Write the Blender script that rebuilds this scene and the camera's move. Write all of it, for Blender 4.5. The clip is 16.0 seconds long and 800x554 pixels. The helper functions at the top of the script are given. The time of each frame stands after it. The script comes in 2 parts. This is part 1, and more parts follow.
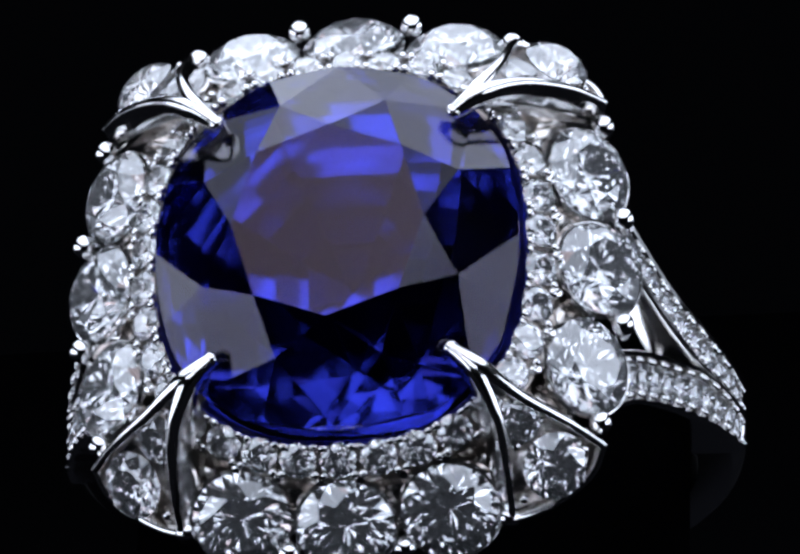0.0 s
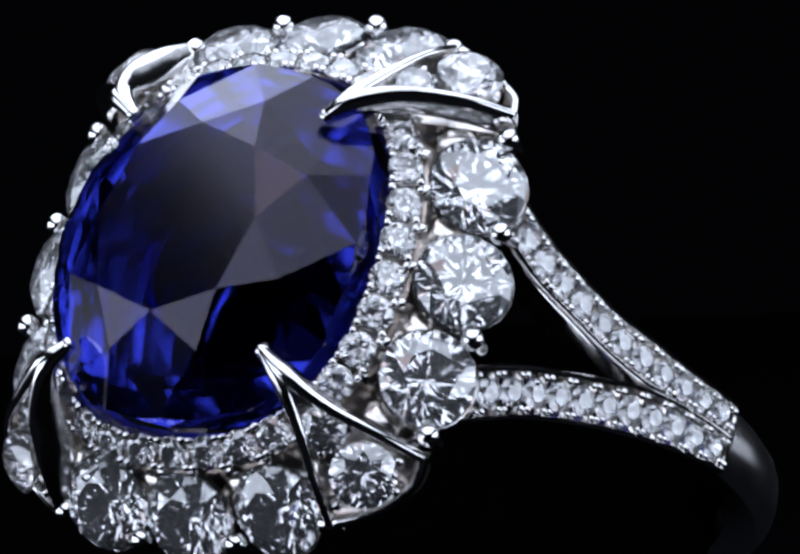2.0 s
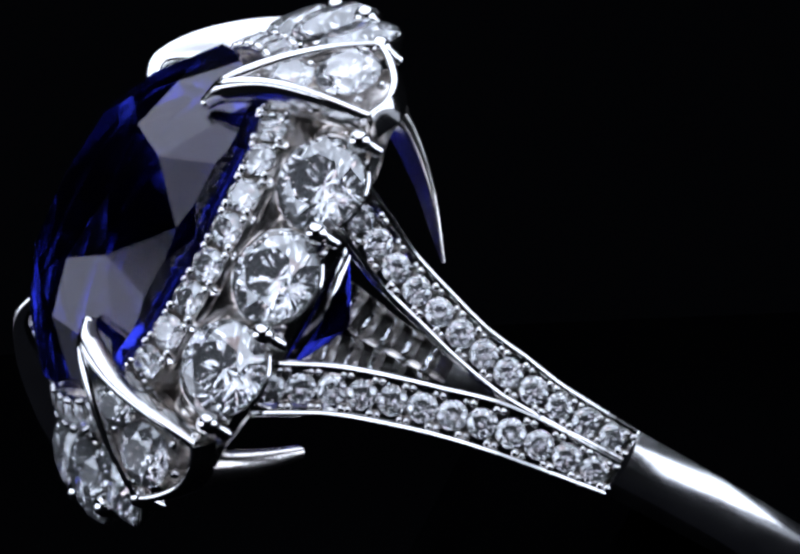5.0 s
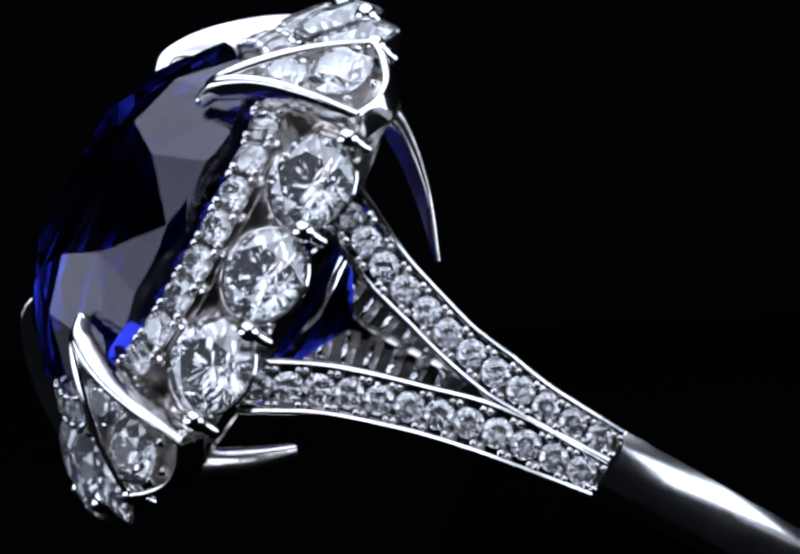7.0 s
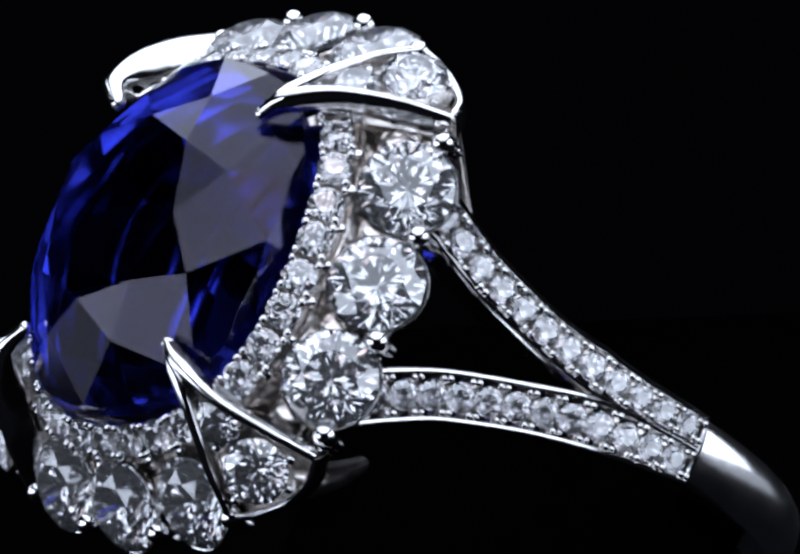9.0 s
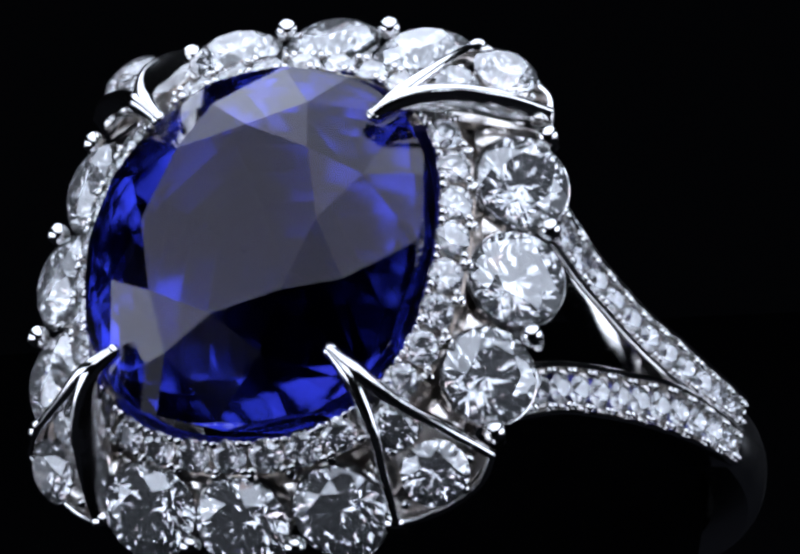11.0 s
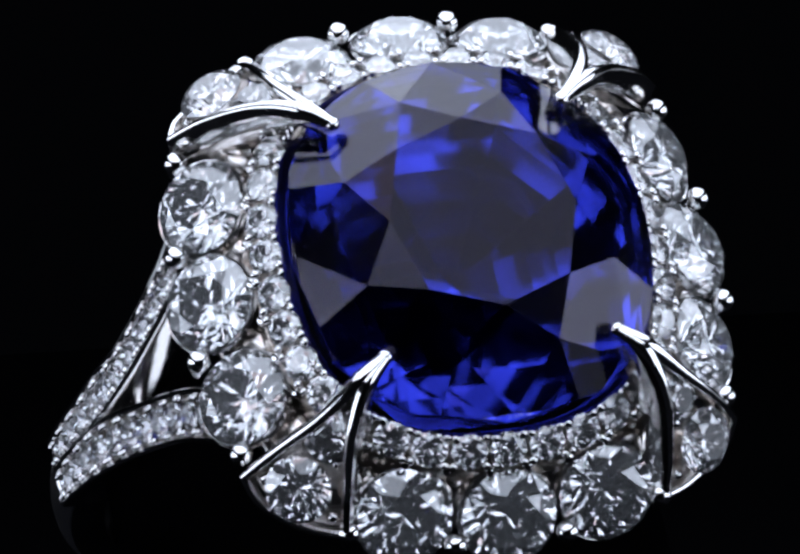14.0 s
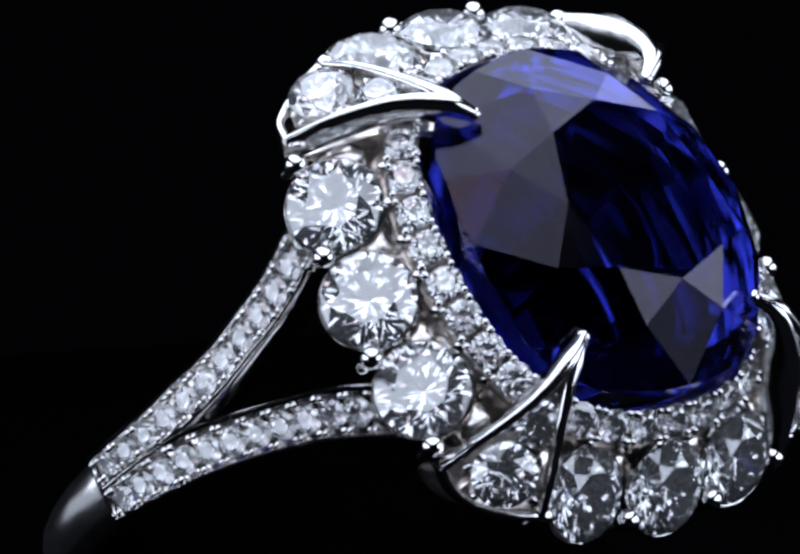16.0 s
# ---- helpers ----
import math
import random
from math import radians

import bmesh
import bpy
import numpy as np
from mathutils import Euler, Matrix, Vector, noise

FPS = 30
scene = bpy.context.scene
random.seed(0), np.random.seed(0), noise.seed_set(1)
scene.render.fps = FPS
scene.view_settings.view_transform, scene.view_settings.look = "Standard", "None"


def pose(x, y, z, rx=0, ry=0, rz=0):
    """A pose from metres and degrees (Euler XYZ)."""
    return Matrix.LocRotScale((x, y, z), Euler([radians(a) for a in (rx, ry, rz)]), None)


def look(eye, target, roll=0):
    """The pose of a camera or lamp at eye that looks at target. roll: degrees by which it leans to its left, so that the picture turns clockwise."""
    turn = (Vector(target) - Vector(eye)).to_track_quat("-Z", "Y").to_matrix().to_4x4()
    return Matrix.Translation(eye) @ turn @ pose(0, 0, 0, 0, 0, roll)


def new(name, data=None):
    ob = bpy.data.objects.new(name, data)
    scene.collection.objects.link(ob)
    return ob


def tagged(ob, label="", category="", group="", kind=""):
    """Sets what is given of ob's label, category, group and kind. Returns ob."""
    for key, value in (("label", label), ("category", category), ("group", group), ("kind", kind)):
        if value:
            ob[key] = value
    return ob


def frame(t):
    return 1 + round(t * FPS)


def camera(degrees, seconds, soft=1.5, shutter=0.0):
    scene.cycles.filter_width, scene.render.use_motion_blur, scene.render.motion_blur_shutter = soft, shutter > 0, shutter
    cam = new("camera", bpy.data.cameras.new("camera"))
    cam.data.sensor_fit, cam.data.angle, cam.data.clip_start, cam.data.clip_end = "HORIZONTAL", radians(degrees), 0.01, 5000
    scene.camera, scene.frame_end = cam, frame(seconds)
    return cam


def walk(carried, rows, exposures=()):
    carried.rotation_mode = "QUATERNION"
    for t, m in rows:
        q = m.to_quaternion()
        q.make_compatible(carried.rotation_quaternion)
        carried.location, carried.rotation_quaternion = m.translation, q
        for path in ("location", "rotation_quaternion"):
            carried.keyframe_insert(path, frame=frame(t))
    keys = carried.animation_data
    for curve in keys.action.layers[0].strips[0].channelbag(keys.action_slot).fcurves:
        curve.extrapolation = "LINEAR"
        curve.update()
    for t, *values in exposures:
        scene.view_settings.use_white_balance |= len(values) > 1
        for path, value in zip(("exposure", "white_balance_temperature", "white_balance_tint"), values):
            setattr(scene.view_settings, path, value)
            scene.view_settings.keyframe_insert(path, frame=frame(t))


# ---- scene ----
cam = camera(6.0, 16.0, soft=3.0)
CAMERA_POSE = pose(0.004720, -0.223372, 0.045713, 81.412, 3.068, 0.000)
walk(cam, [(0.0, CAMERA_POSE), (16.0, CAMERA_POSE)], exposures=[(0.0, 0.0), (16.0, 0.0)])

# ---- light: a dark studio with white light panels above and beside the ring ----
world = bpy.data.worlds.new("studio_dark")
scene.world = world
world.use_nodes = True
world.node_tree.nodes["Background"].inputs["Color"].default_value = (0.0, 0.0, 0.0, 1)
world.node_tree.nodes["Background"].inputs["Strength"].default_value = 0.0


def panel(name, eye, target, width, depth, radiance, colour):
    lamp = bpy.data.lights.new(name, "AREA")
    lamp.shape, lamp.size, lamp.size_y = "RECTANGLE", width, depth
    lamp.energy, lamp.color = radiance * math.pi * width * depth, colour
    ob = new(name, lamp)
    ob.matrix_world = look(eye, target)
    return ob


WHITE = (0.860, 0.958, 1.17)
overhead = panel("overhead_panel_light", (0.01, -0.01, 0.30), (0.01, -0.0099, 0.0), 0.64, 0.92, 2.05, WHITE)
overhead.data.shape = "ELLIPSE"
overhead.data.energy = 2.05 * math.pi * math.pi * 0.32 * 0.46
# the diffuser is lit unevenly
overhead.data.use_nodes = True
o_nodes, o_links = overhead.data.node_tree.nodes, overhead.data.node_tree.links
o_geometry, o_noise, o_range = o_nodes.new("ShaderNodeNewGeometry"), o_nodes.new("ShaderNodeTexNoise"), o_nodes.new("ShaderNodeMapRange")
o_noise.inputs["Scale"].default_value, o_noise.inputs["Detail"].default_value = 4.0, 1.0
o_range.clamp = True
o_range.inputs["From Min"].default_value, o_range.inputs["From Max"].default_value = 0.38, 0.62
o_range.inputs["To Min"].default_value, o_range.inputs["To Max"].default_value = 0.50, 1.42
o_links.new(o_geometry.outputs["Parametric"], o_noise.inputs["Vector"])
o_links.new(o_noise.outputs["Fac"], o_range.inputs["Value"])
o_links.new(o_range.outputs["Result"], o_nodes["Emission"].inputs["Strength"])
# weak fill panel, added only to lift the upper diamonds and metal
panel("rear_fill_light", (0.0, 0.20, 0.296), (0.0, 0.2001, 0.0), 0.62, 0.32, 0.6, WHITE)
# added warm lamp, stands in for an unseen pinkish surface mirrored in the table
panel("warm_standin_light", (-0.06, -0.165, 0.285), (-0.06, -0.1651, 0.0), 0.10, 0.12, 0.70, (1.0, 0.52, 0.42))
panel("side_panel_light", (-0.44, -0.105, 0.068), (0.0, 0.0, 0.068), 0.62, 0.215, 2.55, WHITE)
panel("side_panel_light", (0.445, -0.07, 0.082), (0.0, 0.0, 0.082), 0.58, 0.245, 2.55, WHITE)
panel("lower_panel_light", (-0.45, 0.10, -0.075), (0.0, 0.0, 0.0), 0.46, 0.085, 0.45, WHITE)
panel("lower_panel_light", (0.45, 0.11, -0.080), (0.0, 0.0, 0.0), 0.40, 0.075, 0.40, WHITE)


# ---- materials ----
def material(name):
    m = bpy.data.materials.new(name)
    m.use_nodes = True
    nodes, links = m.node_tree.nodes, m.node_tree.links
    return m, nodes, links, nodes["Principled BSDF"]


def noise_node(nodes, links, scale, detail=3.0):
    co = nodes.new("ShaderNodeTexCoord")
    tex = nodes.new("ShaderNodeTexNoise")
    tex.inputs["Scale"].default_value, tex.inputs["Detail"].default_value = scale, detail
    links.new(co.outputs["Object"], tex.inputs["Vector"])
    return tex


def ramp_node(nodes, links, source, low, high):
    r = nodes.new("ShaderNodeMapRange")
    r.inputs["To Min"].default_value, r.inputs["To Max"].default_value = low, high
    links.new(source, r.inputs["Value"])
    return r


def metal(name, colour, low, high, bump):
    m, nodes, links, b = material(name)
    b.inputs["Base Color"].default_value, b.inputs["Metallic"].default_value = (*colour, 1), 1.0
    wear = noise_node(nodes, links, 900.0)
    links.new(ramp_node(nodes, links, wear.outputs["Fac"], low, high).outputs["Result"], b.inputs["Roughness"])
    fine = noise_node(nodes, links, 2600.0, 2.0)
    bm_ = nodes.new("ShaderNodeBump")
    bm_.inputs["Strength"].default_value, bm_.inputs["Distance"].default_value = bump, 0.00004
    links.new(fine.outputs["Fac"], bm_.inputs["Height"])
    links.new(bm_.outputs["Normal"], b.inputs["Normal"])
    return m


def stone(name, colour, ior, clear=1.0, level=0.5, rough=0.0):
    m, nodes, links, b = material(name)
    b.inputs["Base Color"].default_value = (*colour, 1)
    b.inputs["Transmission Weight"].default_value, b.inputs["IOR"].default_value = clear, ior
    b.inputs["Roughness"].default_value, b.inputs["Specular IOR Level"].default_value = rough, level
    return m


GOLD = metal("polished_white_gold", (0.80, 0.785, 0.775), 0.06, 0.16, 0.12)
GOLD_BAND = metal("worn_white_gold", (0.74, 0.73, 0.72), 0.12, 0.24, 0.10)
# rough castings; the warm tint puts the brown of the metal's shadows into the colour
GOLD_ROUGH = metal("cast_gold_shade_tint", (0.72, 0.675, 0.64), 0.14, 0.30, 0.35)
DIAMOND = stone("diamond", (0.96, 0.98, 1.0), 2.417, clear=0.935, rough=0.004)
SMALL_DIAMOND = stone("small_diamond", (0.97, 0.98, 1.0), 2.417, clear=0.95)
SAPPHIRE = stone("sapphire", (0.007, 0.008, 0.13), 1.70, rough=0.075)
SAPPHIRE.node_tree.nodes["Principled BSDF"].inputs["Specular Tint"].default_value = (0.43, 0.40, 0.50, 1)
s_nodes, s_links = SAPPHIRE.node_tree.nodes, SAPPHIRE.node_tree.links
s_zone = noise_node(s_nodes, s_links, 420.0, 2.0)
s_mix = s_nodes.new("ShaderNodeMix")
s_mix.data_type = "RGBA"
s_mix.inputs["A"].default_value, s_mix.inputs["B"].default_value = (0.006, 0.006, 0.082, 1), (0.022, 0.034, 0.46, 1)
s_links.new(ramp_node(s_nodes, s_links, s_zone.outputs["Fac"], -0.7, 1.7).outputs["Result"], s_mix.inputs["Factor"])
s_links.new(s_mix.outputs["Result"], s_nodes["Principled BSDF"].inputs["Base Color"])

VELVET, v_nodes, v_links, v_bsdf = material("black_velvet")
v_bsdf.inputs["Roughness"].default_value = 0.95
v_bsdf.inputs["Specular IOR Level"].default_value = 0.0
v_noise = noise_node(v_nodes, v_links, 700.0, 5.0)
v_mix = v_nodes.new("ShaderNodeMix")
v_mix.data_type = "RGBA"
v_mix.inputs["A"].default_value, v_mix.inputs["B"].default_value = (0.0003, 0.0003, 0.0004, 1), (0.0010, 0.0010, 0.0012, 1)
v_links.new(v_noise.outputs["Fac"], v_mix.inputs["Factor"])
v_links.new(v_mix.outputs["Result"], v_bsdf.inputs["Base Color"])
v_bump = v_nodes.new("ShaderNodeBump")
v_bump.inputs["Strength"].default_value, v_bump.inputs["Distance"].default_value = 0.5, 0.0003
v_links.new(v_noise.outputs["Fac"], v_bump.inputs["Height"])
v_links.new(v_bump.outputs["Normal"], v_bsdf.inputs["Normal"])

CLOTH = VELVET.copy()
CLOTH.name = "black_cloth"
for n_ in CLOTH.node_tree.nodes:
    if n_.bl_idname == "ShaderNodeMix":
        n_.inputs["A"].default_value, n_.inputs["B"].default_value = (0.0022, 0.0022, 0.0026, 1), (0.0048, 0.0048, 0.0056, 1)
    if n_.bl_idname == "ShaderNodeTexNoise":
        n_.inputs["Scale"].default_value = 9.0

# ---- helpers for meshes; sizes in millimetres ----
MM = 0.001


def mesh_of(name, verts, faces, mat, smooth=None):
    me = bpy.data.meshes.new(name)
    me.from_pydata([Vector(v) * MM for v in verts], [], faces)
    bm = bmesh.new()
    bm.from_mesh(me)
    bmesh.ops.remove_doubles(bm, verts=bm.verts, dist=1e-7)
    bmesh.ops.recalc_face_normals(bm, faces=bm.faces)
    bm.to_mesh(me)
    bm.free()
    me.materials.append(mat)
    if smooth is not None:
        for p in me.polygons:
            p.use_smooth = True
        me.set_sharp_from_angle(angle=radians(smooth))
    return me


def part(name, me, parent, m=None, label=""):
    ob = new(name, me)
    ob.parent = parent
    if m is not None:
        ob.matrix_basis = m
    if label:
        ob["label"] = label
    return ob


def set_at(place, normal, spin=0.0, along=(0, 0, 1), size=1.0):
    """The pose of a piece at a place in millimetres, its z along normal."""
    z = Vector(normal).normalized()
    x = Vector(along) - z * z.dot(Vector(along))
    if x.length < 1e-4:
        x = Vector((1, 0, 0)) - z * z.x
    x.normalize()
    y = z.cross(x)
    m = Matrix((x, y, z)).transposed().to_4x4()
    return Matrix.Translation(Vector(place) * MM) @ m @ Matrix.Rotation(spin, 4, "Z") @ Matrix.Scale(size, 4)


def sweep(sections, closed=False):
    """A solid through sections, each a closed loop of as many points."""
    k, n = len(sections[0]), len(sections)
    verts = [p for s in sections for p in s]
    faces = []
    for i in range(n if closed else n - 1):
        a, b = i * k, (i + 1) % n * k
        faces += [(a + j, a + (j + 1) % k, b + (j + 1) % k, b + j) for j in range(k)]
    if not closed:
        faces += [tuple(range(k)), tuple(range((n - 1) * k, n * k))]
    return verts, faces


def glide(points, steps):
    """Points on a smooth curve through the given ones."""
    p = [Vector(q) for q in points]
    p = [2 * p[0] - p[1]] + p + [2 * p[-1] - p[-2]]
    out = []
    for i in range(1, len(p) - 2):
        a, b, c, d = p[i - 1 : i + 3]
        for s in range(steps):
            t = s / steps
            out.append(0.5 * (2 * b + (c - a) * t + (2 * a - 5 * b + 4 * c - d) * t * t + (3 * b - a - 3 * c + d) * t**3))
    return out + [p[-2]]


def cushion(a, b, power, angle):
    """A point of a rounded-square outline and its outward direction."""
    c, s = math.cos(angle), math.sin(angle)
    r = (abs(c) ** power + abs(s) ** power) ** (-1 / power)
    x, y = r * c, r * s
    out = Vector((abs(x) ** (power - 1) * (1 if x > 0 else -1) / a, abs(y) ** (power - 1) * (1 if y > 0 else -1) / b, 0)).normalized()
    return Vector((a * x, b * y, 0)), out


def brilliant(table=0.56, crown=0.30, girdle=0.05, depth=0.84):
    """A round brilliant of radius 1: table, stars, kites, halves, girdle, pavilion."""
    def ring(r, z, shift, count):
        return [Vector((r * math.cos(math.tau * (i + shift) / count), r * math.sin(math.tau * (i + shift) / count), z)) for i in range(count)]

    rs = 0.79
    zs = girdle + crown * (1 - rs * math.cos(math.pi / 8)) / (1 - table)
    t, s, g, h = ring(table, girdle + crown, 0, 8), ring(rs, zs, 0.5, 8), ring(1, girdle, 0, 16), ring(1, -0.01, 0, 16)
    low = ring(0.27, -0.01 - depth * 0.78, 0.5, 8)
    culet = [Vector((0, 0, -0.01 - depth))]
    verts = t + s + g + h + low + culet
    T, S, G, H, L, C = 0, 8, 16, 32, 48, 56
    faces = [tuple(range(8))]
    for i in range(8):
        j = (i + 1) % 8
        faces += [(T + i, S + i, T + j), (T + j, S + i, G + 2 * j, S + j)]
        faces += [(S + i, G + 2 * i, G + 2 * i + 1), (S + i, G + 2 * i + 1, G + (2 * i + 2) % 16)]
        faces += [(H + 2 * i, L + i, H + 2 * i + 1), (H + 2 * i + 1, L + i, H + (2 * i + 2) % 16), (H + (2 * i + 2) % 16, L + i, C, L + j)]
    for i in range(16):
        faces.append((G + i, H + i, H + (i + 1) % 16, G + (i + 1) % 16))
    return verts, faces


def ball(r, squash=1.0, rings=8, around=12):
    verts = [(0, 0, r * squash)] + [(r * math.sin(math.pi * i / rings) * math.cos(math.tau * j / around), r * math.sin(math.pi * i / rings) * math.sin(math.tau * j / around),
             r * squash * math.cos(math.pi * i / rings)) for i in range(1, rings) for j in range(around)] + [(0, 0, -r * squash)]
    faces = [(0, 1 + j, 1 + (j + 1) % around) for j in range(around)]
    for i in range(rings - 2):
        a, b = 1 + i * around, 1 + (i + 1) * around
        faces += [(a + j, b + j, b + (j + 1) % around, a + (j + 1) % around) for j in range(around)]
    a, e = 1 + (rings - 2) * around, len(verts) - 1
    faces += [(e, a + (j + 1) % around, a + j) for j in range(around)]
    return verts, faces


def lathe(profile, around=20):
    verts = [(r * math.cos(math.tau * j / around), r * math.sin(math.tau * j / around), z) for r, z in profile for j in range(around)]
    k = len(profile)
    faces = [(i * around + j, i * around + (j + 1) % around, (i + 1) * around + (j + 1) % around, (i + 1) * around + j) for i in range(k - 1) for j in range(around)]
    faces += [tuple(range(around)), tuple(range((k - 1) * around, k * around))]
    return verts, faces


# ---- the setting: black velvet and a black cloth behind ----
def sheet(name, x, y0, y1, step_count):
    verts, faces, n = [], [], step_count
    for i in range(n + 1):
        for j in range(n + 1):
            verts.append((x * (2 * j / n - 1), y0 + (y1 - y0) * i / n, -130.0))
    for i in range(n):
        for j in range(n):
            faces.append((i * (n + 1) + j, i * (n + 1) + j + 1, (i + 1) * (n + 1) + j + 1, (i + 1) * (n + 1) + j))
    return verts, faces


ground = new("ground", mesh_of("ground", *sheet("ground", 900, -900, 900, 24), CLOTH))
tagged(ground, "matt black velvet sheet under the pedestal", "ground", kind="structure")
verts = [(890 * math.sin(a), 890 * math.cos(a), z) for z in (-131.0, 800.0) for a in [math.tau * i / 48 for i in range(49)]]
backdrop = new("backdrop", mesh_of("backdrop", verts, [(i, i + 1, 50 + i, 49 + i) for i in range(48)], CLOTH))
tagged(backdrop, "plain black cloth hung all round the studio", "backdrop", kind="structure")

# ---- the ring ----
ring = new("cocktail_ring")
tagged(ring, "white gold ring with a large blue cushion sapphire and diamond halo", "ring")

GEM_N, STAR_N, TABLE_N = 2.78, 4.17, 4.78
GEM_A, GEM_B, GEM_P = 5.26, 5.66, 2.4


def sapphire_mesh():
    """A cushion brilliant cut out of a block, facet by facet, so that each facet is a true plane."""
    bm = bmesh.new()
    count, top, low = 64, 1.0, -1.6
    rim = []
    for i in range(count):
        p, _ = cushion(1, 1, GEM_P, math.tau * i / count)
        rim.append(p)
    lower = [bm.verts.new((p.x, p.y, low)) for p in rim]
    upper = [bm.verts.new((p.x, p.y, top)) for p in rim]
    bm.faces.new(list(reversed(lower)))
    bm.faces.new(upper)
    for i in range(count):
        j = (i + 1) % count
        bm.faces.new((lower[i], lower[j], upper[j], upper[i]))

    def cut(a, b, c):
        normal = (b - a).cross(c - a).normalized()
        if normal.dot(a) < 0:
            normal = -normal
        geom = bm.verts[:] + bm.edges[:] + bm.faces[:]
        done = bmesh.ops.bisect_plane(bm, geom=geom, plane_co=a, plane_no=normal, clear_outer=True, dist=1e-6)
        edges = [e for e in done["geom_cut"] if isinstance(e, bmesh.types.BMEdge)]
        if len(edges) > 2:
            bmesh.ops.contextual_create(bm, geom=edges)

    h = (TABLE_N - GEM_N) / 5.4
    turn = math.pi / 4

    def on(r, angle, z):
        p, _ = cushion(r, r, GEM_P, angle)
        return Vector((p.x, p.y, z))

    star_height = (STAR_N - GEM_N) / 5.4
    table = [on(0.53, k * turn, h) for k in range(8)]
    stars = [on(0.735, (k + 0.5) * turn, star_height) for k in range(8)]

    def drop_on(a, b, c, r, angle):
        """The point of the plane a, b, c over the outline's point."""
        n = (b - a).cross(c - a)
        p = on(r, angle, 0)
        return Vector((p.x, p.y, a.z - (n.x * (p.x - a.x) + n.y * (p.y - a.y)) / n.z))

    mains = [drop_on(table[k], stars[k - 1], stars[k], 1.0, k * turn) for k in range(8)]
    cut(Vector((0, 0, h)), Vector((1, 0, h)), Vector((0, 1, h)))
    for k in range(8):
        nxt = (k + 1) % 8
        cut(table[k], stars[k - 1], stars[k])
        cut(table[k], table[nxt], stars[k])
        a = drop_on(table[k], stars[k - 1], stars[k], 1.0, (k + 0.5) * turn)
        b = drop_on(table[nxt], stars[k], stars[nxt], 1.0, (k + 0.5) * turn)
        between = Vector((a.x, a.y, min(a.z, b.z) - 0.035))
        cut(stars[k], mains[k], between)
        cut(stars[k], between, mains[nxt])
    # step-cut pavilion: tiers of long facets parallel to the girdle
    depth = 0.0
    tiers = ((1.0, 74), (0.94, 68), (0.86, 62), (0.77, 57), (0.67, 52), (0.55, 47), (0.41, 42), (0.24, 35))
    for tier, (radius, slope) in enumerate(tiers):
        if tier:
            depth += (tiers[tier - 1][0] - radius) * math.tan(radians(tiers[tier - 1][1]))
        count_ = 16 if tier == 0 else 8
        for k in range(count_):
            a = math.tau * (k + (0.5 if tier == 0 else 0.0)) / count_
            rim_wave = 0.0125 + 0.0375 * math.cos(4 * a) if tier == 0 else -0.01
            g = on(radius, a, rim_wave - depth)
            side = Vector((-math.sin(a), math.cos(a), 0))
            inward = Vector((-math.cos(a), -math.sin(a), -math.tan(radians(slope))))
            cut(g, g + side, g + inward)
    bmesh.ops.dissolve_degenerate(bm, dist=1e-5, edges=bm.edges[:])
    bmesh.ops.recalc_face_normals(bm, faces=bm.faces[:])
    me = bpy.data.meshes.new("sapphire")
    for v in bm.verts:
        v.co = Vector((v.co.x * GEM_A + 0.03, v.co.y * GEM_B - 0.06, GEM_N + v.co.z * 5.4)) * MM
    bm.to_mesh(me)
    bm.free()
    me.materials.append(SAPPHIRE)
    return me


part("sapphire", sapphire_mesh(), ring, label="deep blue cushion-cut sapphire")


# open gallery: two thin rails round the stone's pavilion
def gallery():
    for reach, z, thick, high in ((0.77, -0.75, 0.10, 0.16), (0.52, -2.75, 0.10, 0.16)):
        sections = []
        for i in range(64):
            p, out = cushion(GEM_A * reach, GEM_B * reach, 2.2, math.tau * i / 64)
            loop = [(0.0, -high), (thick, -high * 0.8), (thick * 1.3, 0.0), (thick, high * 0.8), (0.0, high), (-thick * 0.5, 0.0)]
            sections.append([p + out * e + Vector((0, 0, z + q)) for e, q in loop])
        part("gallery_rail", mesh_of("gallery_rail", *sweep(sections, True), GOLD, 35), ring)


gallery()

CUT = brilliant()


def diamond_mesh(name, radius):
    return mesh_of(name, [v * radius for v in CUT[0]], CUT[1], DIAMOND if radius > 1.2 else SMALL_DIAMOND)


BIG, MELEE, PAVE = diamond_mesh("halo_diamond", 1.43), diamond_mesh("small_diamond", 0.54), diamond_mesh("pave_diamond", 0.45)
CORNER_BIG, CORNER_SMALL = diamond_mesh("corner_diamond", 1.0), diamond_mesh("corner_small_diamond", 0.72)
CORNER_TINY = diamond_mesh("corner_tiny_diamond", 0.36)
GRAIN = mesh_of("grain", *ball(0.13, 1.0, 6, 10), GOLD, 60)
LINK = mesh_of("link_bead", *ball(0.25, 0.9, 4, 6), GOLD, 25)
TIP = mesh_of("claw_tip", *ball(0.235, 0.80, 8, 14), GOLD, 60)
BEAD = mesh_of("bead_prong", *lathe([(0.17, -0.72), (0.22, -0.5), (0.22, -0.30), (0.27, -0.22), (0.325, -0.09), (0.345, 0.04), (0.325, 0.16), (0.255, 0.26), (0.15, 0.325), (0.03, 0.345)], 18), GOLD, 50)


HALO_A, HALO_B, HALO_Z = 5.76, 6.25, 1.83


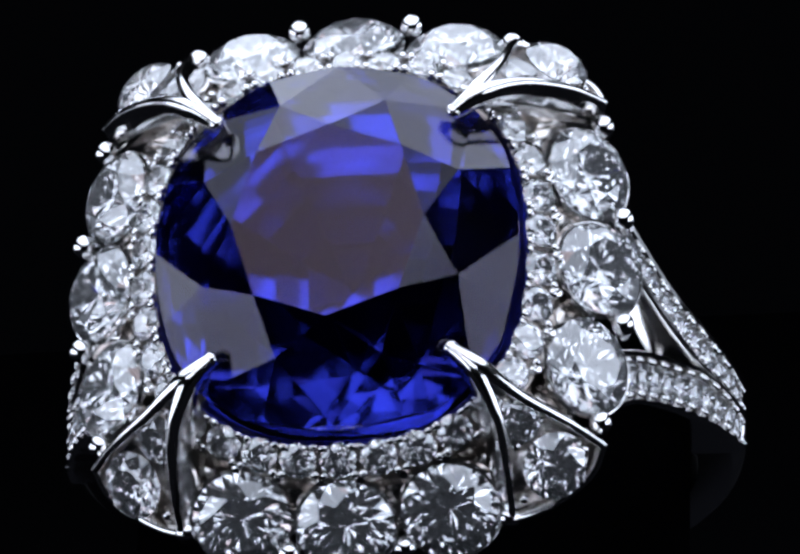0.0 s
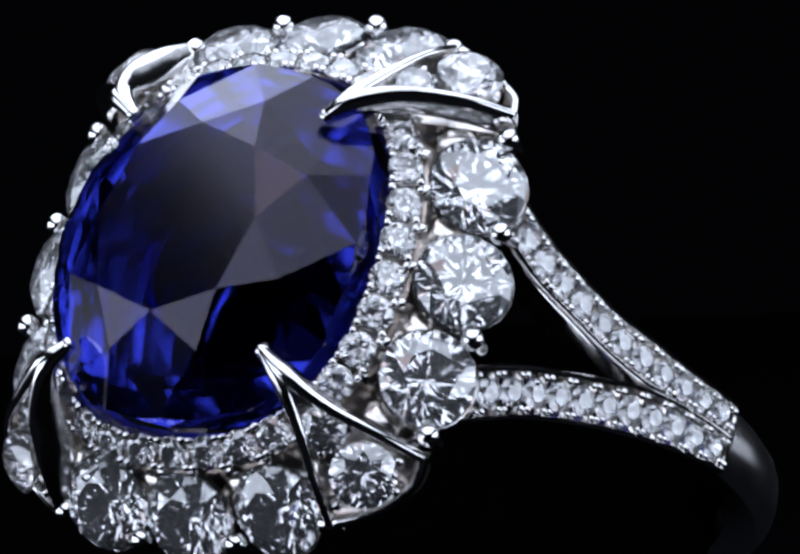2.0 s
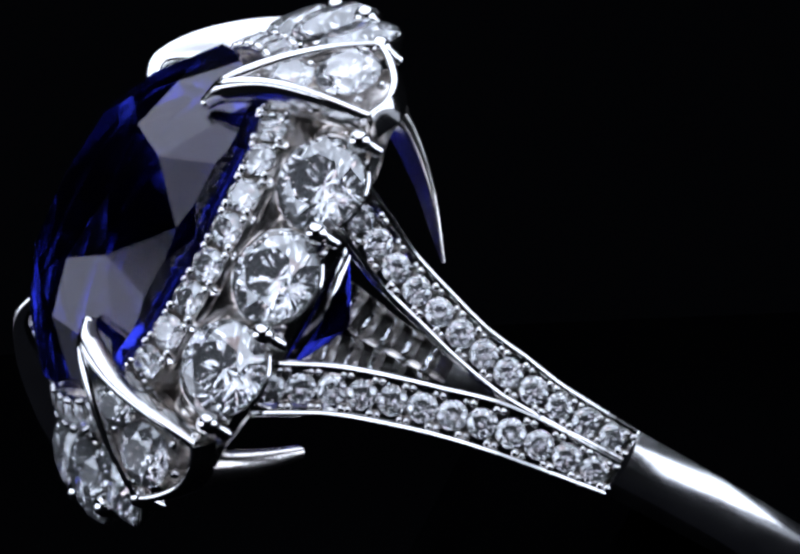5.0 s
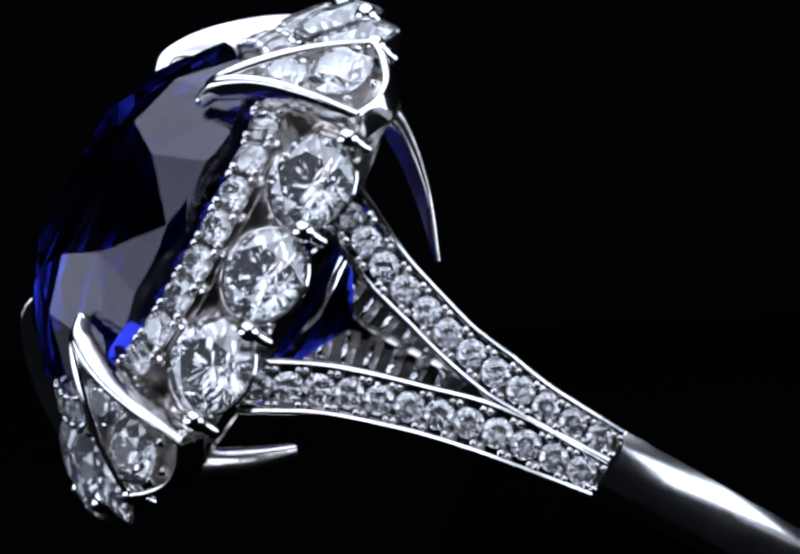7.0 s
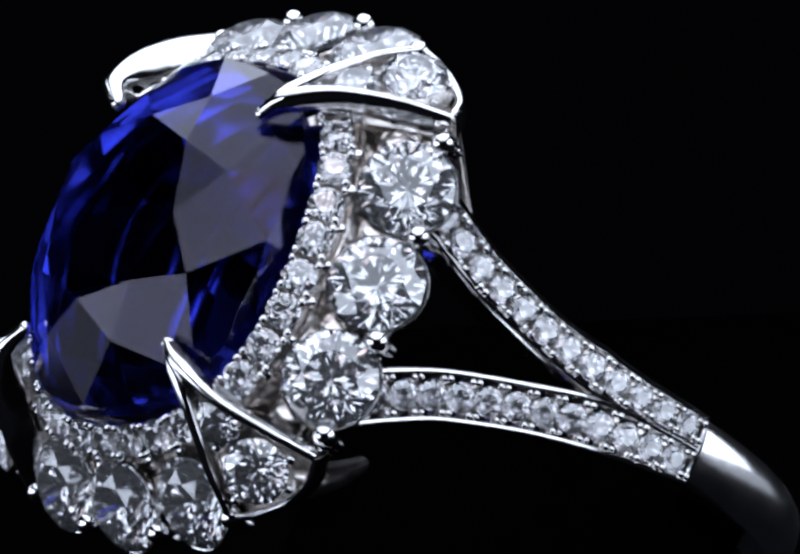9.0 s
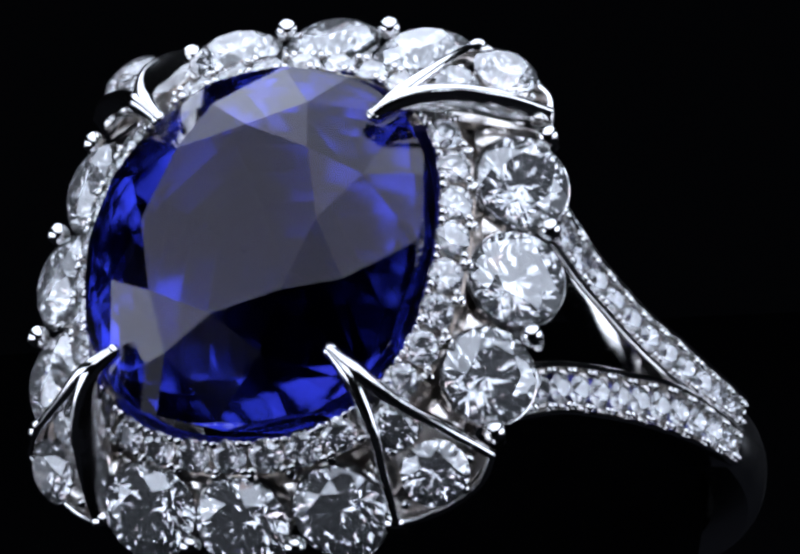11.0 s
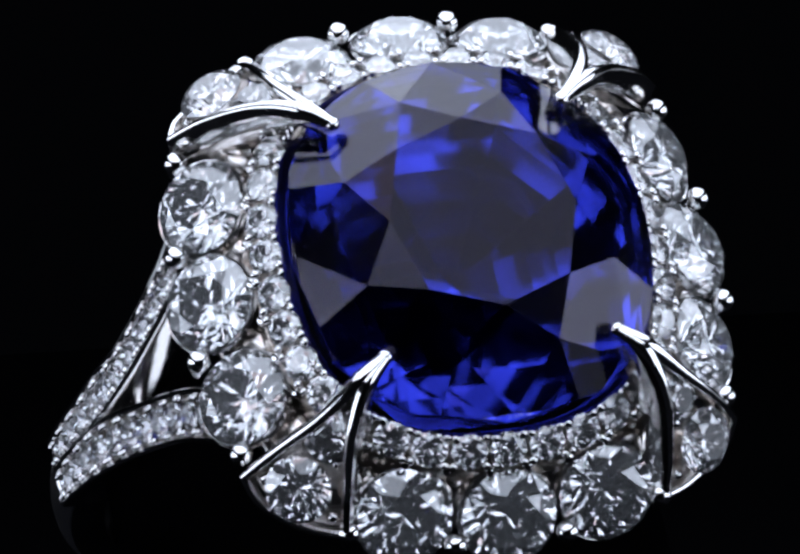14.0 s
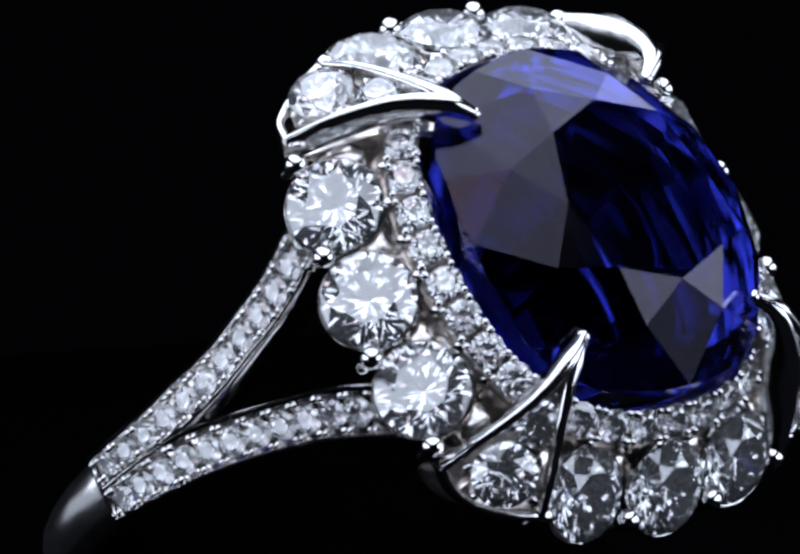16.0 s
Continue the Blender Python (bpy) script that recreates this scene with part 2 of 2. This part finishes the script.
# inner halo of small diamonds, just outside the sapphire
def inner_halo():
    sections = []
    for i in range(96):
        p, out = cushion(HALO_A, HALO_B, 2.45, math.tau * i / 96)
        normal, across = out * 0.64 + Vector((0, 0, 0.77)), out * 0.77 - Vector((0, 0, 0.64))
        profile = [(-0.26, -0.75), (-0.42, -0.24), (-0.44, -0.15), (-0.42, -0.09), (-0.38, -0.12), (-0.28, -0.52), (0.28, -0.52), (0.46, -0.10),
                   (0.49, -0.06), (0.56, -0.14), (0.64, -0.24), (0.72, -0.36), (0.73, -0.50), (0.64, -0.64), (0.3, -0.95), (-0.3, -0.95)]
        sections.append([p + across * a + normal * b + Vector((0, 0, HALO_Z)) for a, b in profile])
    band = part("inner_halo", mesh_of("inner_halo", *sweep(sections, True), GOLD_ROUGH, 35), ring)
    sections = []
    for i in range(96):
        p, out = cushion(HALO_A, HALO_B, 2.45, math.tau * i / 96)
        sections.append([p + out * e + Vector((0, 0, z)) for e, z in [(0.40, 1.22), (0.45, 0.4), (0.42, -0.55), (0.26, -0.55), (0.26, 1.15)]])
    part("halo_wall", mesh_of("halo_wall", *sweep(sections, True), GOLD_ROUGH, 35), band)
    walk_len, samples = 0.0, []
    last = None
    for i in range(721):
        p, out = cushion(HALO_A, HALO_B, 2.45, math.tau * i / 720)
        walk_len += (p - last).length if last is not None else 0.0
        samples.append((walk_len, p, out))
        last = p
    count = 34
    for i in range(count):
        want = walk_len * (i + 0.5) / count
        _, p, out = min(samples, key=lambda s: abs(s[0] - want))
        normal = (out * 0.64 + Vector((0, 0, 0.77))).normalized()
        place = p + Vector((0, 0, HALO_Z)) + normal * 0.06
        part("diamond", MELEE, band, set_at(place, normal, random.random() * 6.28))
        want = walk_len * i / count
        _, p, out = min(samples, key=lambda s: abs(s[0] - want))
        normal = (out * 0.64 + Vector((0, 0, 0.77))).normalized()
        tangent, across = out.cross(Vector((0, 0, 1))), (out * 0.77 - Vector((0, 0, 0.64)))
        link = p + Vector((0, 0, HALO_Z)) - normal * 0.06 + across * random.uniform(0.60, 0.66)
        part("link_bead", LINK, band, set_at(link, normal, random.random() * 6.28, size=random.uniform(0.55, 0.8)))
        for a in (-0.42, 0.42):
            for b in (-0.13, 0.13):
                place = p + Vector((0, 0, HALO_Z)) + normal * 0.10 + across * (a + random.uniform(-0.02, 0.02)) + tangent * b
                part("grain", GRAIN, band, set_at(place, normal, 0.0, size=random.uniform(0.95, 1.3)))


inner_halo()

# outer halo: twelve large diamonds in collets, with bead prongs between them
BIG_PLACES = [(6.95, 3.05), (7.32, 0.0), (6.95, -3.05), (3.02, 7.33), (0.0, 7.72), (-3.02, 7.33), (-6.95, 3.05), (-7.32, 0.0), (-6.95, -3.05), (3.02, -7.33), (0.0, -7.72), (-3.02, -7.33)]


def outer_halo():
    sections = []
    for i in range(120):
        p, out = cushion(6.75, 7.2, 2.7, math.tau * i / 120)
        profile = [(-0.52, -0.75), (-0.52, -1.15), (-0.35, -1.3), (0.05, -1.3), (0.22, -1.15), (0.22, -0.85), (0.10, -0.75)]
        sections.append([p + out * e + Vector((0, 0, z)) for e, z in profile])
    band = part("outer_halo", mesh_of("outer_halo", *sweep(sections, True), GOLD, 35), ring)
    collet = mesh_of("collet", *tube([(1.50, -0.06), (1.53, -0.14), (1.30, -0.55), (0.85, -1.15), (0.72, -1.15), (1.12, -0.55), (1.40, -0.10)]), GOLD, 40)
    for x, y in BIG_PLACES:
        flat = Vector((x, 0, 0)) if abs(x) > abs(y) else Vector((0, y, 0))
        out = (flat.normalized() * 0.85 + Vector((x, y, 0)).normalized() * 0.15).normalized()
        normal = (out * 0.66 + Vector((0, 0, 0.75))).normalized()
        place = Vector((x, y, 0.30))
        part("collet", collet, band, set_at(place, normal))
        lean = normal + Vector((random.uniform(-0.06, 0.06), random.uniform(-0.06, 0.06), random.uniform(-0.04, 0.04)))
        part("diamond", BIG, band, set_at(place, lean.normalized(), random.random() * 6.28))
    web = mesh_of("web", *lathe([(0.70, -0.55), (0.62, -0.10), (0.40, 0.04), (0.12, 0.06)], 10), GOLD_ROUGH, 30)
    for x, y in [(6.42, 1.55), (6.42, -1.55), (5.95, 4.35), (5.95, -4.35), (1.52, 6.85), (1.52, -6.85), (4.10, 6.35), (4.10, -6.35)]:
        for s in (1, -1):
            flat = Vector((s * x, 0, 0)) if abs(x) > abs(y) else Vector((0, y, 0))
            normal = (flat.normalized() * 0.62 + Vector((0, 0, 0.78))).normalized()
            part("web", web, band, set_at((s * x, y, 0.45), normal))
    for x, y in [(7.35, 4.68), (7.93, 1.68), (7.93, -1.66), (7.28, -4.70), (1.67, 8.30), (4.66, 7.52), (1.67, -8.30), (4.66, -7.52)]:
        for s in (1, -1):
            part("bead_prong", BEAD, band, set_at((s * x, y, 0.0), (0.10 * s * (abs(x) > 5), 0.10 * (1 if y > 0 else -1) * (abs(y) > 6), 1.0)))


def tube(profile, around=28):
    """A turned ring with a closed profile."""
    return sweep([[Vector((r * math.cos(math.tau * j / around), r * math.sin(math.tau * j / around), z)) for r, z in profile] for j in range(around)], True)


outer_halo()


# four V-shaped claws, each holding two diamonds
def bar(points, width, depth, top, down, steps=8):
    """A bar with a rounded top along a curve; width, depth at each given point; down: the way its depth goes."""
    line = glide(points, steps)
    n = len(line)
    sections = []
    for i, p in enumerate(line):
        f = i / (n - 1) * (len(points) - 1)
        k = min(int(f), len(points) - 2)
        w = width[k] + (width[k + 1] - width[k]) * (f - k)
        d = depth[k] + (depth[k + 1] - depth[k]) * (f - k)
        tangent = (line[min(i + 1, n - 1)] - line[max(i - 1, 0)]).normalized()
        dn = Vector(down) - tangent * tangent.dot(Vector(down))
        dn.normalize()
        side = tangent.cross(dn)
        r = w
        loop = [p + side * (r * math.cos(a)) - dn * (top * r * math.sin(a)) for a in [math.pi * q / 6 for q in range(7)]]
        wall = [(1.10, 0.28), (1.12, 0.55), (1.02, 0.82), (0.80, 1.0)]
        loop += [p - side * (w * e) + dn * (d * q) for e, q in wall] + [p + side * (w * e) + dn * (d * q) for e, q in reversed(wall)]
        sections.append(loop)
    return sweep(sections)


def claw_meshes(upper):
    down = (-0.42, -0.42, -0.80)
    tip = (3.38, 3.66, 3.66)
    arm_a = bar([tip, (4.25, 4.32, 3.58), (5.35, 4.95, 2.75), (6.55, 5.30, 1.48), (7.38, 5.46, 0.12)], [0.15, 0.25, 0.17, 0.14, 0.13], [0.28, 0.5, 0.72, 0.78, 0.7], 0.8, (-0.34, -0.52, -0.78))
    arm_b = bar([tip, (4.15, 4.45, 3.58), (4.70, 5.62, 2.75), (4.82, 6.75, 1.48), (4.80, 7.62, 0.12)], [0.15, 0.23, 0.16, 0.13, 0.12], [0.24, 0.40, 0.90, 0.95, 0.7], 0.8, (-0.55, -0.30, -0.78))
    rim = bar([(7.38, 5.46, 0.12), (7.02, 6.12, -0.25), (6.28, 6.72, -0.40), (5.52, 7.25, -0.20), (4.80, 7.62, 0.12)], [0.12, 0.12, 0.13, 0.12, 0.12], [0.8, 0.8, 0.8, 0.8, 0.8], 0.8, down)
    ends = [(5.45, 5.75, -1.85), (4.95, 4.5, -3.45), (5.0, 2.85, -4.75)] if upper else [(6.0, 5.7, -1.3), (5.5, 5.0, -2.5), (4.85, 4.15, -3.7)]
    leg = bar([(6.1, 6.2, -0.35)] + ends, [0.45, 0.18, 0.09, 0.05] if upper else [0.55, 0.46, 0.36, 0.20], [0.8, 1.1, 0.65, 0.12] if upper else [0.4, 0.45, 0.45, 0.3], 0.6, (-0.85, -0.10, 0.50) if upper else (-1.0, -0.12, 0.05))
    plate = sweep([[Vector(q) + Vector((-0.42, -0.42, -0.70)) * s for q in [(3.95, 4.15, 3.2), (5.35, 4.92, 2.25), (7.40, 5.50, 0.0), (6.35, 6.80, -0.45), (4.80, 7.58, 0.0), (4.68, 5.62, 2.25)]] for s in (0.95, 1.25)])
    return arm_a, arm_b, rim, leg, plate


def claws():
    for sx in (1, -1):
        for sy in (1, -1):
            # legs take the darker cast gold in place of the dark they would mirror
            kinds = zip(("arm", "arm", "claw_rim", "claw_leg", "claw_seat"), claw_meshes(sy > 0), (GOLD, GOLD, GOLD, GOLD_ROUGH, GOLD_ROUGH))
            meshes = [mesh_of(n, *g, m, 40) for n, g, m in kinds]
            flip = Matrix.Diagonal((sx, sy, 1))
            made = []
            for me in meshes:
                if (sx, sy) != (1, 1):
                    me = me.copy()
                    me.transform(flip.to_4x4())
                    if sx * sy < 0:
                        me.flip_normals()
                made.append(me)
            claw = part("claw", made[4], ring, label="V-shaped white gold claw set with diamonds")
            for name, me in zip(("arm", "arm", "claw_rim", "claw_leg"), made):
                part(name, me, claw)
            part("claw_tip", TIP, claw, set_at((sx * 3.46, sy * 3.73, 3.60), (sx * 0.3, sy * 0.3, 0.9)))
            normal = Vector((sx * 0.52, sy * 0.52, 0.68)).normalized()
            part("diamond", CORNER_BIG, claw, set_at((sx * 6.09, sy * 6.35, 0.92), normal, random.random() * 6))
            part("diamond", CORNER_SMALL, claw, set_at((sx * 5.20, sy * 5.48, 2.17), normal, random.random() * 6))
            part("diamond", CORNER_TINY, claw, set_at((sx * 4.56, sy * 4.82, 2.90), normal, random.random() * 6))
            for x, y, z in [(5.75, 5.3, 1.75), (5.05, 6.05, 1.75), (6.85, 5.72, 0.50), (5.15, 7.15, 0.50), (6.65, 6.45, 0.0), (4.62, 4.95, 2.75)]:
                part("grain", GRAIN, claw, set_at((sx * x, sy * y, z), normal, 0.0, size=random.uniform(1.0, 1.35)))


claws()


# the split shank: two pave branches a side that join, then a plain band round the back
def shank():
    centre, radius = -11.2, 10.25
    sections = []
    for i in range(73):
        a = radians(2.2 - 184.4 * i / 72)
        out = Vector((math.cos(a), 0, math.sin(a)))
        w = 1.06 - 0.12 * math.sin(math.pi * i / 72)
        loop = []
        for s in [-1 + 2 * q / 10 for q in range(11)]:
            loop.append(Vector((0, s * w, centre)) + out * (radius - 0.24 * s * s - 0.16 * s**6))
        loop += [Vector((0, w * 0.94, centre)) + out * (radius - 1.45), Vector((0, 0, centre)) + out * (radius - 1.62), Vector((0, -w * 0.94, centre)) + out * (radius - 1.45)]
        sections.append(loop)
    band = part("shank", mesh_of("shank", *sweep(sections), GOLD_BAND, 35), ring, label="plain polished white gold band")
    for side in (1, -1):
        for lean in (1, -1):
            depths = [-0.6, -1.5, -2.7, -4.1, -5.5, -6.9, -8.2, -9.6, -10.78]
            flare = [7.27, 7.53, 7.92, 8.37, 8.86, 9.35, 9.75, 10.06, 10.22]
            if lean > 0:
                heights, widths = [3.0, 2.53, 1.90, 1.42, 0.98, 0.72, 0.58, 0.54, 0.52], [0.82, 0.80, 0.77, 0.73, 0.72, 0.76, 0.66, 0.60, 0.56]
            else:
                heights, widths = [3.22, 2.72, 2.12, 1.64, 1.24, 0.90, 0.72, 0.62, 0.55], [0.84, 0.82, 0.80, 0.79, 0.78, 0.82, 0.79, 0.69, 0.60]
            line = glide([(side * x, lean * y, z) for x, y, z in zip(flare, heights, depths)], 9)
            n, rails, frames, length = len(line), {1: [], -1: []}, [], 0.0
            for i, p in enumerate(line):
                tangent = (line[min(i + 1, n - 1)] - line[max(i - 1, 0)]).normalized()
                out = Vector((side, 0, 0)) - tangent * tangent.x * side
                out.normalize()
                across = tangent.cross(out)
                if across.y * lean < 0:
                    across = -across
                f = i / (n - 1)
                w = float(np.interp(f * 8, range(9), widths))
                thick = 1.30 + 0.2 * f
                loop = [(w - e, b) for e, b in ((-0.02, -0.14), (-0.01, 0.0), (0.03, 0.09), (0.10, 0.13), (0.17, 0.09), (0.21, 0.0), (0.30, -0.45), (0.34, -0.62))] + [(w * 0.86, -thick)]
                for e in (1, -1):
                    rails[e].append([p + across * (a * e) + out * b for a, b in loop])
                if i:
                    length += (p - line[i - 1]).length
                frames.append((length, p, out, across, tangent, w))
            for e in (1, -1):
                part("branch_rail", mesh_of("branch_rail", *sweep(rails[e]), GOLD, 35), band)
            count = 12
            for i in range(count):
                want = 0.15 + (length - 0.25) * (i + 0.5) / count
                _, p, out, across, tangent, w = min(frames, key=lambda s: abs(s[0] - want))
                k = want - min(frames, key=lambda s: abs(s[0] - want))[0]
                part("diamond", PAVE, band, set_at(p + tangent * k - out * 0.05, out, random.random() * 6.28, size=0.90 + 0.40 * (w - 0.5)))
                step = length / count * 0.5
                ends = [p + tangent * (k + step + e) for e in (-0.20, 0.20)]
                part("seat_bridge", mesh_of("seat_bridge", *sweep([[q + across * a + out * b for a, b in ((w - 0.22, -0.30), (-w + 0.22, -0.30), (-w + 0.22, -0.80), (w - 0.22, -0.80))] for q in ends]), GOLD_ROUGH), band)
                for a in (-1, 1):
                    for b in (0.30, 0.52):
                        part("grain", GRAIN, band, set_at(p + tangent * (k + b) + across * a * (w - 0.30) + out * 0.03, out, 0.0, size=random.uniform(0.75, 1.05)))
        bar_sections = []
        for q in range(9):
            s = -1 + 2 * q / 8
            p = Vector((side * (10.25 - 0.10 * s * s), s * 1.05, -10.90 + 0.06 * s * s))
            h = 0.12 - 0.06 * s * s
            bar_sections.append([p + Vector((side * a, 0, b)) for a, b in [(-0.02, -h), (0.04, -h * 0.4), (0.05, h * 0.5), (0.0, h), (-0.5, h), (-0.5, -h)]])
        part("end_bar", mesh_of("end_bar", *sweep(bar_sections), GOLD, 40), band)


shank()


pedestal = new("pedestal", mesh_of("pedestal", *lathe([(26.0, -130.0), (26.0, -127.0), (14.5, -124.0), (14.5, -1.2), (14.2, -0.5), (13.6, -0.2)], 48), VELVET, 40))
tagged(pedestal, "round matt black velvet pedestal under the ring holder", "pedestal")


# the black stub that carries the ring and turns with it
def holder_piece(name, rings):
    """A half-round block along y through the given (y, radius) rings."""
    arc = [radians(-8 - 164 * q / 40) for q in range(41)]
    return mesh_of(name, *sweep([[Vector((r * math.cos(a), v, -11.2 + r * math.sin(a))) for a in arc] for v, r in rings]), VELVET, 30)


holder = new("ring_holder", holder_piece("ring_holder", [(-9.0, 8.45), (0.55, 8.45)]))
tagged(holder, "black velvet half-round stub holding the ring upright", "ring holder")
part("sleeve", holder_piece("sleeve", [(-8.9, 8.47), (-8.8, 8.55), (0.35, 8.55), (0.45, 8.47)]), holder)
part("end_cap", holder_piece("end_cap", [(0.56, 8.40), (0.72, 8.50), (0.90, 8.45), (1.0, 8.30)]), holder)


def motions():
    turning = [
        (0, pose(0.001531, -0.004380, 0.012490, 56.732, -0.971, -7.432)),
        (0.5, pose(0.000776, -0.004167, 0.012497, 56.712, -0.975, -13.861)),
        (1, pose(0.000065, -0.003531, 0.012464, 56.762, -0.987, -20.362)),
        (1.5, pose(-0.000590, -0.002577, 0.012404, 56.861, -0.998, -26.929)),
        (2, pose(-0.001175, -0.001410, 0.012331, 56.988, -1.001, -33.554)),
        (2.5, pose(-0.001676, -0.000134, 0.012258, 57.121, -0.999, -40.230)),
        (3, pose(-0.002080, 0.001143, 0.012197, 57.241, -0.995, -46.948)),
        (3.5, pose(-0.002373, 0.002319, 0.012161, 57.328, -0.998, -53.702)),
        (4, pose(-0.002543, 0.003286, 0.012163, 57.367, -1.022, -60.483)),
        (4.5, pose(-0.002574, 0.003941, 0.012217, 57.347, -1.084, -67.285)),
        (5, pose(-0.002455, 0.004177, 0.012335, 57.258, -1.203, -74.101)),
        (5.5, pose(-0.002171, 0.003890, 0.012529, 57.099, -1.401, -80.921)),
        (5.9, pose(-0.001816, 0.003213, 0.012749, 56.921, -1.629, -86.377)),
        (6.12, pose(-0.001675, 0.003863, 0.012743, 56.966, -1.621, -89.591)),
        (6.35, pose(-0.001994, 0.005024, 0.012515, 57.216, -1.402, -86.561)),
        (6.8, pose(-0.002302, 0.004577, 0.012421, 57.305, -1.350, -80.233)),
        (7, pose(-0.002401, 0.004324, 0.012388, 57.321, -1.334, -77.443)),
        (7.5, pose(-0.002549, 0.003577, 0.012329, 57.309, -1.303, -70.524)),
        (8, pose(-0.002560, 0.002711, 0.012295, 57.238, -1.276, -63.678)),
        (8.5, pose(-0.002443, 0.001775, 0.012282, 57.128, -1.246, -56.898)),
        (9, pose(-0.002206, 0.000817, 0.012283, 56.999, -1.209, -50.177)),
        (9.5, pose(-0.001858, -0.000124, 0.012294, 56.869, -1.165, -43.507)),
        (10, pose(-0.001409, -0.001011, 0.012310, 56.751, -1.118, -36.882)),
        (10.5, pose(-0.000870, -0.001811, 0.012329, 56.657, -1.071, -30.295)),
        (11, pose(-0.000251, -0.002496, 0.012347, 56.595, -1.033, -23.739)),
        (11.5, pose(0.000435, -0.003044, 0.012362, 56.570, -1.008, -17.207)),
        (12, pose(0.001176, -0.003437, 0.012371, 56.583, -1.002, -10.692)),
        (12.5, pose(0.001959, -0.003660, 0.012374, 56.631, -1.020, -4.190)),
        (13, pose(0.002769, -0.003704, 0.012370, 56.711, -1.063, 2.308)),
        (13.5, pose(0.003593, -0.003565, 0.012360, 56.814, -1.130, 8.805)),
        (14, pose(0.004414, -0.003243, 0.012343, 56.935, -1.217, 15.309)),
        (14.5, pose(0.005217, -0.002743, 0.012321, 57.064, -1.317, 21.824)),
        (15, pose(0.005985, -0.002072, 0.012296, 57.194, -1.417, 28.355)),
        (15.5, pose(0.006701, -0.001246, 0.012270, 57.318, -1.502, 34.908)),
        (16, pose(0.007347, -0.000282, 0.012247, 57.432, -1.555, 41.488)),
    ]
    walk(ring, turning)
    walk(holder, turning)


motions()
